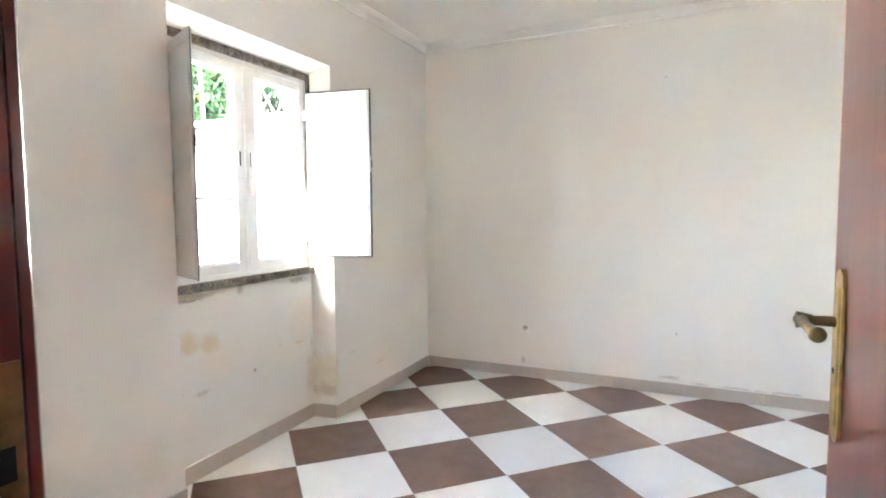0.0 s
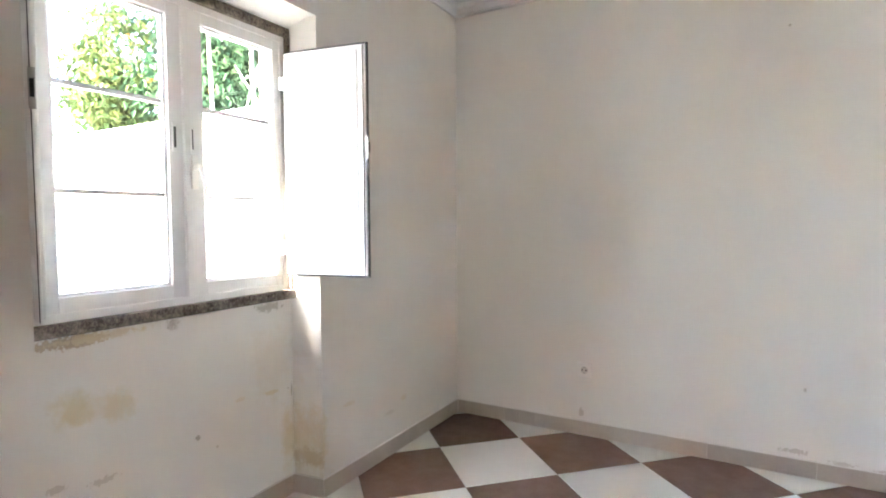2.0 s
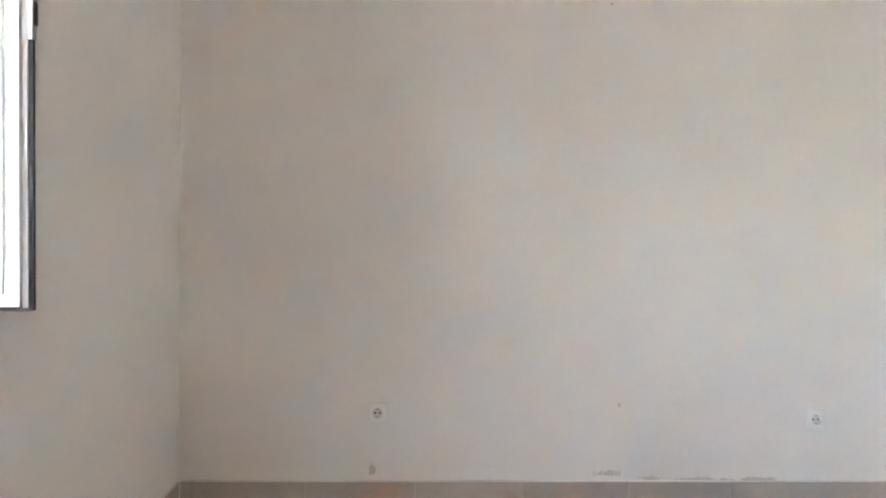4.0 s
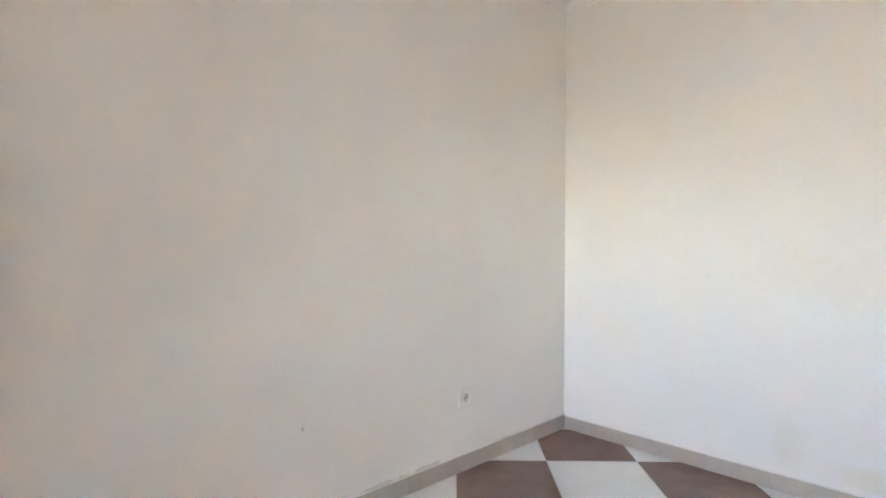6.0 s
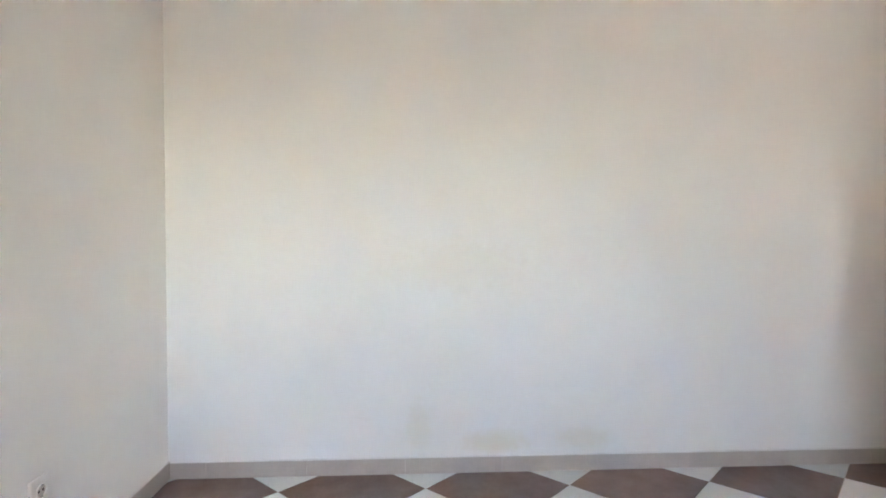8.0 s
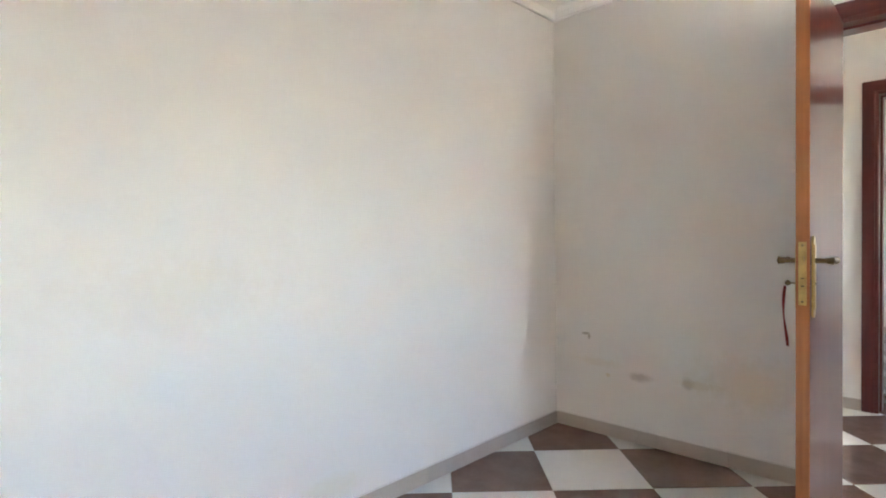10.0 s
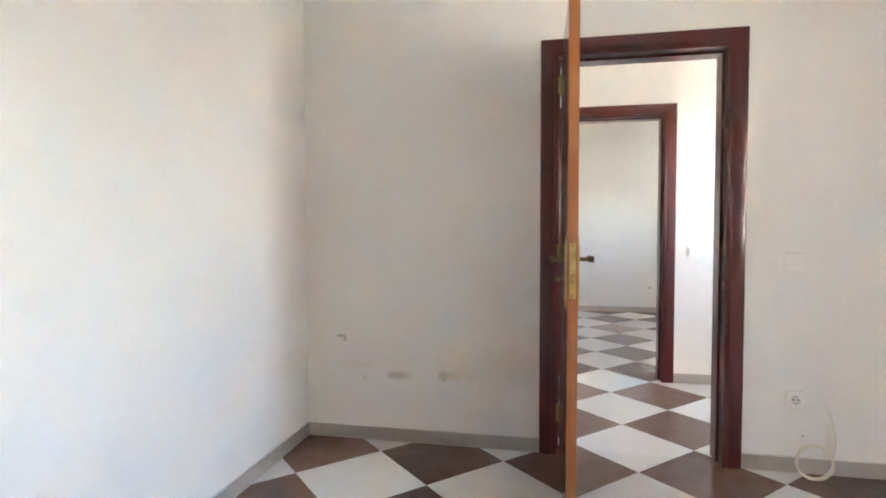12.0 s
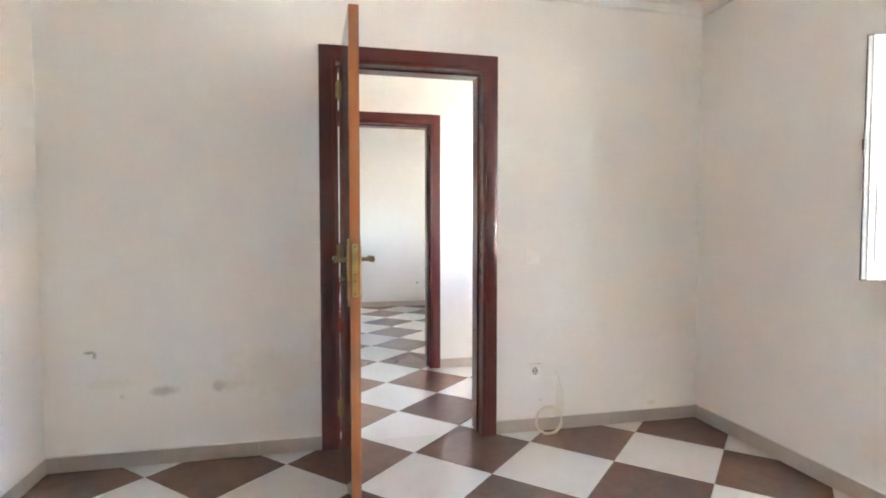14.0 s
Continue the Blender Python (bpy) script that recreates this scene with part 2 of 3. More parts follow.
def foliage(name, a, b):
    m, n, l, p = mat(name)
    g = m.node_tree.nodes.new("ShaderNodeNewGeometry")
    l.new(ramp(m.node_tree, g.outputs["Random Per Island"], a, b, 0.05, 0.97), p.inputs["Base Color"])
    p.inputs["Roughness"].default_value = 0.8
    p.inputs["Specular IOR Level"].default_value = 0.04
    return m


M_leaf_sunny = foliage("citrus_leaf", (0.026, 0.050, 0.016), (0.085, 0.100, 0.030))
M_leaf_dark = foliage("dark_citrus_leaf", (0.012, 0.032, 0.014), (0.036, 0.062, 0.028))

m, n, l, p = mat("window_glass")
p.inputs["Base Color"].default_value = (1, 1, 1, 1)
p.inputs["Transmission Weight"].default_value, p.inputs["Roughness"].default_value, p.inputs["IOR"].default_value = 1.0, 0.0, 1.45
M_glass = m


# ---- mesh helpers ----
def box(bm, x0, x1, y0, y1, z0, z1, bev=0.0):
    r = bmesh.ops.create_cube(bm, size=1.0)
    bmesh.ops.scale(bm, vec=(abs(x1 - x0), abs(y1 - y0), abs(z1 - z0)), verts=r["verts"])
    bmesh.ops.translate(bm, vec=((x0 + x1) / 2, (y0 + y1) / 2, (z0 + z1) / 2), verts=r["verts"])
    if bev:
        edges = list({e for v in r["verts"] for e in v.link_edges})
        bmesh.ops.bevel(bm, geom=edges, offset=bev, segments=2, profile=0.6, affect="EDGES")
    return bm


def boxes(*rows, bev=0.0):
    bm = bmesh.new()
    for r in rows:
        box(bm, *r, bev=bev)
    return bm


def cyl(bm, a, b, ra, rb=None, seg=16):
    a, b = Vector(a), Vector(b)
    r = bmesh.ops.create_cone(bm, cap_ends=True, segments=seg, radius1=ra, radius2=ra if rb is None else rb, depth=(b - a).length)
    q = (b - a).to_track_quat("Z", "Y").to_matrix().to_4x4()
    bmesh.ops.transform(bm, matrix=Matrix.Translation((a + b) / 2) @ q, verts=r["verts"])
    return bm


def prism(bm, poly, lo, hi, axis=2):
    """Extrudes a polygon along an axis; poly holds the other two coordinates in order."""
    def at(p, h):
        c = list(p)
        c.insert(axis, h)
        return bm.verts.new(c)
    low, top = [at(p, lo) for p in poly], [at(p, hi) for p in poly]
    k = len(poly)
    bm.faces.new(low[::-1])
    bm.faces.new(top)
    for i in range(k):
        bm.faces.new((low[i], low[(i + 1) % k], top[(i + 1) % k], top[i]))
    return bm


def mesh_of(name, bm, material, smooth=False):
    bmesh.ops.recalc_face_normals(bm, faces=bm.faces)
    me = bpy.data.meshes.new(name)
    bm.to_mesh(me)
    bm.free()
    me.materials.append(material)
    if smooth:
        for f in me.polygons:
            f.use_smooth = True
        me.set_sharp_from_angle(angle=radians(40))
    return me


def part(name, bm, material, parent=None, label="", smooth=False, m=None):
    ob = new(name, mesh_of(name, bm, material, smooth))
    if m is not None:
        ob.matrix_world = m
    if parent is not None:
        ob.parent = parent
    if label:
        tagged(ob, label)
    return ob


def thing(name, label, category, m=None, group="", kind=""):
    e = new(name)
    e.empty_display_size = 0.05
    if m is not None:
        e.matrix_world = m
    return tagged(e, label, category, group, kind)


def setting(name, bm, material, label, category):
    return tagged(part(name, bm, material), label, category, kind="structure")


def pipe(name, pts, r, material, parent=None, seg=6, cyclic=False):
    """A tube along points, as a mesh."""
    bm = bmesh.new()
    rings = []
    P = [Vector(q) for q in pts]
    for i, q in enumerate(P):
        d = (P[min(i + 1, len(P) - 1)] - P[max(i - 1, 0)]).normalized()
        up = Vector((0, 0, 1)) if abs(d.z) < 0.9 else Vector((1, 0, 0))
        s = d.cross(up).normalized()
        w = s.cross(d)
        rr = r[i] if isinstance(r, (list, tuple)) else r
        rings.append([bm.verts.new(q + (s * math.cos(a) + w * math.sin(a)) * rr) for a in [2 * math.pi * k / seg for k in range(seg)]])
    for a, b in zip(rings, rings[1:]):
        for k in range(seg):
            bm.faces.new((a[k], a[(k + 1) % seg], b[(k + 1) % seg], b[k]))
    bm.faces.new(rings[0][::-1])
    bm.faces.new(rings[-1])
    return part(name, bm, material, parent, smooth=True)


# ---- walls ----
ZW, ZWF = 2.62, 3.05           # tops of the walls; of the far room's walls
bm = boxes((OUT, 0, -WT, NY0, 0, ZW), (OUT, 0, NY1, YN + 0.3, 0, ZW), (OUT, 0, NY0, NY1, NZ, ZW), (OUT, NX, NY0, NY1, 0, 0.862))
prism(bm, [(0, NY1), (NX - 0.012, NB1), (OUT, NB1), (OUT, NY1)], 0, NZ)
prism(bm, [(0, NY0), (NX - 0.012, NB0), (OUT, NB0), (OUT, NY0)], 0, NZ)
prism(bm, [(0, NZ), (NX - 0.012, 1.996), (OUT, 1.996), (OUT, NZ)], NB0, NB1, axis=1)
setting("wall_west", bm, M_west, "off-white plaster wall with a window niche and damp stains", "wall")
setting("wall_north", boxes((0, XE + 0.2, YN, YN + 0.3, 0, ZW)), M_north, "off-white painted plaster wall with scuffs near the skirting", "wall")
setting("wall_east", boxes((XE, XE + 0.2, YH, YN, 0, ZW), (XE, XE + 0.2, YF1, YH, 0, ZWF)), M_east, "off-white plaster wall with faint yellow damp patches", "wall")
RX0, RX1, RZ = DX0 - 0.035, DX1 + 0.035, DZ + 0.035
setting("wall_south", boxes((0, RX0, -WT, 0, 0, ZW), (RX1, XE, -WT, 0, 0, ZW), (RX0, RX1, -WT, 0, RZ, ZW)), M_south, "off-white plaster wall with grey patches beside a doorway", "wall")
QX0, QX1, QZ = FX0 - 0.035, FX1 + 0.035, FZ + 0.035
setting("wall_hall", boxes((0, QX0, YF0, YH, 0, ZWF), (QX1, XE, YF0, YH, 0, ZWF), (QX0, QX1, YF0, YH, QZ, ZWF)), M_plain, "white hall wall with a doorway", "wall")
setting("wall_hall_end", boxes((OUT, 0, YF0, YH, 0, ZWF), (OUT, 0, YH, -1.13, 0, ZW), (OUT, 0, -0.60, -WT, 0, ZW), (OUT, 0, -1.13, -0.60, 0, 1.12), (OUT, 0, -1.13, -0.60, 1.85, ZW)), M_plain, "white hall end wall with a small window opening", "wall")
setting("wall_far_back", boxes((0, XE, YF1 - 0.2, YF1, 0, ZWF)), M_plain, "pale plaster back wall of the far room", "wall")
setting("wall_far_side", boxes((OUT, 0, YF1 - 0.2, -3.90, 0, ZWF), (OUT, 0, -3.35, YF0, 0, ZWF), (OUT, 0, -3.90, -3.35, 0, 1.10), (OUT, 0, -3.90, -3.35, 1.78, ZWF)), M_plain, "pale plaster side wall with a window opening", "wall")
setting("ceiling", boxes((0, XE, 0, YN, ZC, ZC + 0.1)), M_ceil, "plain white painted ceiling", "ceiling")
setting("ceiling_hall", boxes((0, XE, YH, -WT, ZC, ZC + 0.1)), M_ceil, "plain white hall ceiling", "ceiling")
setting("ceiling_far", boxes((0, XE, YF1, YF0, ZCF, ZCF + 0.1)), M_ceil, "plain white ceiling of the far room", "ceiling")
setting("roof", boxes((OUT - 0.02, XE + 0.25, YH, YN + 0.32, ZW, ZW + 0.15), (OUT - 0.02, XE + 0.25, YF1 - 0.25, YH, ZWF, ZWF + 0.15)), M_render, "flat rendered roof slab", "roof")


def cornice(name, x0, x1, y0, y1, zm=ZM):
    prof = [(0, 0), (0.010, 0), (0.014, 0.006), (0.014, 0.012), (0.009, 0.016), (0.011, 0.022), (0.022, 0.045), (0.042, 0.058), (0.046, 0.064), (0, 0.064)]
    bm = bmesh.new()
    rings = []
    for cx, cy, sx, sy in ((x0, y0, 1, 1), (x1, y0, -1, 1), (x1, y1, -1, -1), (x0, y1, 1, -1)):
        rings.append([bm.verts.new((cx + sx * d, cy + sy * d, zm + h)) for d, h in prof])
    k = len(prof)
    for i in range(4):
        a, b = rings[i], rings[(i + 1) % 4]
        for j in range(k):
            bm.faces.new((a[j], a[(j + 1) % k], b[(j + 1) % k], b[j]))
    setting(name, bm, M_ceil, "white plaster cornice moulding under the ceiling", "cornice")


cornice("trim_cornice", 0.001, XE - 0.001, 0.001, YN - 0.001)
cornice("trim_cornice_hall", 0.001, XE - 0.001, YH + 0.001, -WT - 0.001)
cornice("trim_cornice_far", 0.001, XE - 0.001, YF1 + 0.001, YF0 - 0.001, ZCF - ZC + ZM)


# ---- doorways: casing, lining, stop ----
def doorway(name, x0, x1, zt, y0, y1, faces, label):
    """Lined door opening between y0 and y1; faces: the (y, way) of each wall face that has a casing."""
    d = thing(name, label, "door frame", kind="structure")
    for xa, xb in ((x0 - 0.033, x0), (x1, x1 + 0.033)):
        part("lining", boxes((xa, xb, y0 + 0.001, y1 - 0.001, 0.001, zt), bev=0.002), M_mahog, d)
    part("head_lining", boxes((x0 - 0.033, x1 + 0.033, y0 + 0.001, y1 - 0.001, zt, zt + 0.033), bev=0.002), M_mahog_x, d)
    for xa, xb in ((x0, x0 + 0.012), (x1 - 0.012, x1)):
        part("stop", boxes((xa, xb, y0 + 0.01, y1 - 0.055, 0.001, zt - 0.012), bev=0.002), M_mahog, d)
    part("head_stop", boxes((x0, x1, y0 + 0.01, y1 - 0.055, zt - 0.012, zt - 0.0005), bev=0.002), M_mahog_x, d)
    w = 0.085
    for y, s in faces:
        def strip(a, b, za, zb, t0, t1):
            return (a, b, min(y + s * t0, y + s * t1), max(y + s * t0, y + s * t1), za, zb)
        arc = [(0.0, 0.0005), (0.0, 0.009), (0.004, 0.0125), (0.016, 0.013), (0.019, 0.0105)]
        arc += [(0.021 + (w - 0.021) * (0.5 - 0.5 * math.cos(math.pi * i / 12)), 0.0105 + 0.0055 * math.sin(math.pi * i / 12) ** 0.6) for i in range(13)]
        arc += [(w, 0.0005)]
        for side in (-1, 1):
            e = x0 if side < 0 else x1
            bm = prism(bmesh.new(), [(e + side * u, y + s * h) for u, h in arc], 0.001, zt + w * 0.98)
            part("casing", bm, M_mahog, d, smooth=True)
        bm = bmesh.new()
        prism(bm, [(y + s * h * 0.985, zt + u) for u, h in arc], x0 - w * 0.55, x1 + w * 0.55, axis=0)
        part("head_casing", bm, M_mahog_x, d, smooth=True)
    return d


door_1 = doorway("door_frame_1", DX0, DX1, DZ, -WT, 0, ((0, 1), (-WT, -1)), "dark mahogany door frame with stepped casing round the doorway")
doorway("door_frame_2", FX0, FX1, FZ, YF0, YH, ((YH, 1), (YF0, -1)), "dark mahogany door frame across the hall")

# strike plate on the latch side of the lining
bm = boxes((DX0 - 0.0005, DX0 + 0.0018, -0.036, -0.003, 0.86, 1.09), bev=0.0006)
strike = part("strike_plate", bm, M_bronze, door_1, "worn brass strike plate")
for za, zb in ((0.90, 0.935), (0.99, 1.02)):
    part("strike_hole", boxes((DX0 + 0.0012, DX0 + 0.0024, -0.029, -0.011, za, zb)), M_dark, strike)
for z in (0.875, 1.075):
    part("screw", cyl(bmesh.new(), (DX0 + 0.0012, -0.020, z), (DX0 + 0.0032, -0.020, z), 0.004, seg=10), M_bronze, strike)

# ---- the door leaf, standing open into the room ----
HINGE = pose(2.113, 0.033, 0, 0, 0, 91.0)
W_LEAF, H_LEAF = 0.738, 2.000
leaf = thing("door_1", "open mahogany-veneered door with lighter wooden edge and brass lock", "door", HINGE)


def lp(name, bm, material, parent=leaf, label="", smooth=False):
    ob = part(name, bm, material, parent, label, smooth)
    return ob


lp("leaf", boxes((0.0, W_LEAF - 0.008, -0.0195, 0.0195, 0.007, H_LEAF), bev=0.0015), M_leaf, label="dark reddish veneered door panel")
lp("edge_lipping", boxes((W_LEAF - 0.0078, W_LEAF, -0.0195, 0.0195, 0.007, H_LEAF), bev=0.0015), M_lip, label="orange-brown varnished solid wood edge")
plate = lp("lock_faceplate", boxes((W_LEAF - 0.001, W_LEAF + 0.002, -0.011, 0.011, 0.898, 1.102), bev=0.0008), M_brass, label="worn brass lock faceplate")
lp("latch", boxes((W_LEAF + 0.001, W_LEAF + 0.011, -0.006, 0.006, 1.030, 1.054), bev=0.002), M_brass, plate)
for z in (0.985, 0.96):
    lp("bolt_slot", boxes((W_LEAF + 0.0015, W_LEAF + 0.0026, -0.005, 0.005, z - 0.0015, z + 0.0015)), M_dark, plate)
for z in (0.909, 1.091):
    lp("screw", cyl(bmesh.new(), (W_LEAF + 0.001, 0, z), (W_LEAF + 0.0035, 0, z), 0.0042, seg=10), M_bronze, plate)
UH = W_LEAF - 0.050
for s in (-1, 1):
    fy = s * 0.0195
    bm = boxes((UH - 0.020, UH + 0.020, min(fy, fy + s * 0.005), max(fy, fy + s * 0.005), 0.875, 1.100), bev=0.002)
    box(bm, UH - 0.014, UH + 0.014, min(fy, fy + s * 0.008), max(fy, fy + s * 0.008), 0.882, 1.093, bev=0.003)
    cyl(bm, (UH, fy, 1.100), (UH, fy + s * 0.005, 1.100), 0.020, seg=20)
    cyl(bm, (UH, fy, 0.875), (UH, fy + s * 0.005, 0.875), 0.020, seg=20)
    bp = lp("back_plate", bm, M_brass, label="long brass back plate")
    bm = cyl(bmesh.new(), (UH, fy + s * 0.004, 1.040), (UH, fy + s * 0.042, 1.040), 0.0085, 0.0075)
    cyl(bm, (UH, fy + s * 0.038, 1.040), (UH, fy + s * 0.058, 1.040), 0.0095, 0.013)
    cyl(bm, (UH + 0.006, fy + s * 0.052, 1.040), (UH - 0.060, fy + s * 0.056, 1.042), 0.0095, 0.0065)
    cyl(bm, (UH - 0.058, fy + s * 0.056, 1.042), (UH - 0.098, fy + s * 0.050, 1.038), 0.0065, 0.0095)
    r = bmesh.ops.create_uvsphere(bm, u_segments=14, v_segments=8, radius=0.0115)
    bmesh.ops.translate(bm, vec=(UH - 0.100, fy + s * 0.050, 1.038), verts=r["verts"])
    lp("lever_handle", bm, M_bronze, label="aged brass lever handle", smooth=True)
    lp("keyhole", cyl(bmesh.new(), (UH, fy + s * 0.0075, 0.965), (UH, fy + s * 0.0088, 0.965), 0.005, seg=10), M_dark, bp)
bm = cyl(bmesh.new(), (UH, -0.024, 0.965), (UH, -0.043, 0.965), 0.0025, seg=8)
cyl(bm, (UH - 0.0013, -0.050, 0.965), (UH + 0.0013, -0.050, 0.965), 0.009, seg=14)
key = tagged(lp("key", bm, M_bronze, None), "small steel key standing in the door lock", "key")
key.matrix_world = HINGE
ribbon = bmesh.new()
prev = None
for i in range(15):
    f = i / 14
    x0 = UH + 0.004 * math.sin(f * 5) - 0.012 * f
    y0 = -0.058 - 0.005 * math.sin(f * 4.2)
    w = 0.006 + 0.002 * math.sin(f * 9)
    z = 0.955 - 0.205 * f
    row = [ribbon.verts.new((x0 - w * 0.5, y0 - w * 0.7, z)), ribbon.verts.new((x0 + w * 0.5, y0 + w * 0.7, z))]
    if prev:
        ribbon.faces.new((prev[0], prev[1], row[1], row[0]))
    prev = row
bmesh.ops.solidify(ribbon, geom=ribbon.faces[:], thickness=0.002)
rb = tagged(lp("key_ribbon", ribbon, M_red, None), "dark red fabric ribbon tied to the door key", "key ribbon")
rb.matrix_world = HINGE
for z in (0.22, 1.03, 1.86):
    bm = cyl(bmesh.new(), (-0.012, -0.022, z - 0.045), (-0.012, -0.022, z + 0.045), 0.005, seg=12)
    box(bm, -0.012, 0.0005, -0.0225, -0.0205, z - 0.042, z + 0.042)
    box(bm, -0.014, -0.011, -0.036, -0.022, z - 0.042, z + 0.042)
    for dz in (-0.047, 0.047):
        r = bmesh.ops.create_uvsphere(bm, u_segments=8, v_segments=6, radius=0.006)
        bmesh.ops.translate(bm, vec=(-0.012, -0.022, z + dz), verts=r["verts"])
    lp("hinge", bm, M_bronze, label="brass butt hinge")

# ---- window ----
WX = -0.146                       # room face of the fixed frame
WY0, WY1, WZ0, WZ1 = 1.314, 2.271, 0.898, 1.962
YC = 1.795
bm = boxes((OUT - 0.04, -0.122, NB0 - 0.004, NB1 + 0.004, 0.860, WZ0), bev=0.003)
stone = thing("window_surround", "rough grey granite surround built into the wall round the window", "stone surround", kind="structure")
part("sill", bm, M_granite, stone, "rough dark granite sill edge")
part("lintel", boxes((OUT, -0.132, NB0 - 0.004, NB1 + 0.004, WZ1, 2.000), bev=0.003), M_granite, stone)
part("jamb", boxes((OUT, -0.132, NB0 - 0.004, WY0, WZ0, WZ1), bev=0.002), M_granite, stone)
part("jamb", boxes((OUT, -0.132, WY1, NB1 + 0.004, WZ0, WZ1), bev=0.002), M_granite, stone)

win = thing("window_1", "white two-leaf casement window with thin glazing bars", "window", kind="structure")
FW = 0.026
for r in ((WX - 0.06, WX, WY0, WY0 + FW, WZ0, WZ1), (WX - 0.06, WX, WY1 - FW, WY1, WZ0, WZ1)):
    part("window_frame", boxes(r, bev=0.002), M_paintw, win)
for z0, z1 in ((WZ0, WZ0 + FW), (WZ1 - FW, WZ1)):
    part("window_frame", boxes((WX - 0.06, WX, WY0 + FW, WY1 - FW, z0, z1), bev=0.002), M_paintw, win)


def sash(y0, y1, gy0, gy1):
    x0, x1 = WX - 0.052, WX - 0.004
    z0, z1, gz0, gz1 = WZ0 + 0.014, WZ1 - 0.014, 0.970, 1.895
    s = part("casement", boxes((x0, x1, y0, gy0, z0, z1), (x0, x1, gy1, y1, z0, z1), bev=0.003), M_paintw, win, "white casement leaf")
    part("rail", boxes((x0, x1 - 0.0005, gy0, gy1, z0, gz0), bev=0.003), M_paintw, s)
    part("rail", boxes((x0, x1 - 0.0005, gy0, gy1, gz1, z1), bev=0.003), M_paintw, s)
    # bead round the glass
    b = 0.010
    part("glazing_bead", boxes((x0 + 0.018, x1 - 0.012, gy0, gy0 + b, gz0, gz1), (x0 + 0.018, x1 - 0.012, gy1 - b, gy1, gz0, gz1),
                               (x0 + 0.018, x1 - 0.012, gy0 + b, gy1 - b, gz0, gz0 + b), (x0 + 0.018, x1 - 0.012, gy0 + b, gy1 - b, gz1 - b, gz1), bev=0.002), M_paintw, s)
    g = part("pane", boxes((x0 + 0.012, x0 + 0.016, gy0 + 0.001, gy1 - 0.001, gz0 + 0.001, gz1 - 0.001)), M_glass, s, "clear glass pane")
    g.visible_shadow = False
    for z in (1.281, 1.597):
        part("glazing_bar", boxes((x0 + 0.017, x0 + 0.030, gy0 + b, gy1 - b, z - 0.008, z + 0.008), bev=0.002), M_paintw, s)
    return s


sash(WY0 + 0.012, YC - 0.001, 1.386, 1.742)
sash(YC + 0.001, WY1 - 0.012, 1.877, 2.210)
part("cover_strip", boxes((WX - 0.004, WX + 0.002, YC + 0.002, YC + 0.022, WZ0 + 0.02, WZ1 - 0.02), bev=0.002), M_paintw, win)
for y, wd in ((1.764, 0.006), (1.831, 0.003)):
    bm = boxes((WX - 0.0045, WX - 0.0005, y - wd - 0.004, y + wd + 0.004, 1.432, 1.528), bev=0.0015)
    pl = part("catch_plate", bm, M_paintw, win, "white shutter catch with a dark slot")
    part("catch_slot", boxes((WX - 0.001, WX + 0.0004, y - wd, y + wd * 0.4, 1.445, 1.515)), M_dark, pl)
bm = boxes((WX - 0.003, WX + 0.007, 1.820, 1.846, 1.305, 1.425), bev=0.003)
hb = part("handle_base", bm, M_plast, win, "white handle base")
part("handle", cyl(cyl(boxes((WX + 0.004, WX + 0.034, 1.826, 1.840, 1.372, 1.390), bev=0.003), (WX + 0.034, 1.834, 1.392), (WX + 0.038, 1.850, 1.330), 0.0085, 0.0085), (WX + 0.038, 1.850, 1.330), (WX + 0.030, 1.854, 1.262), 0.0085, 0.006), M_plast, hb, "curved white plastic window handle", True)


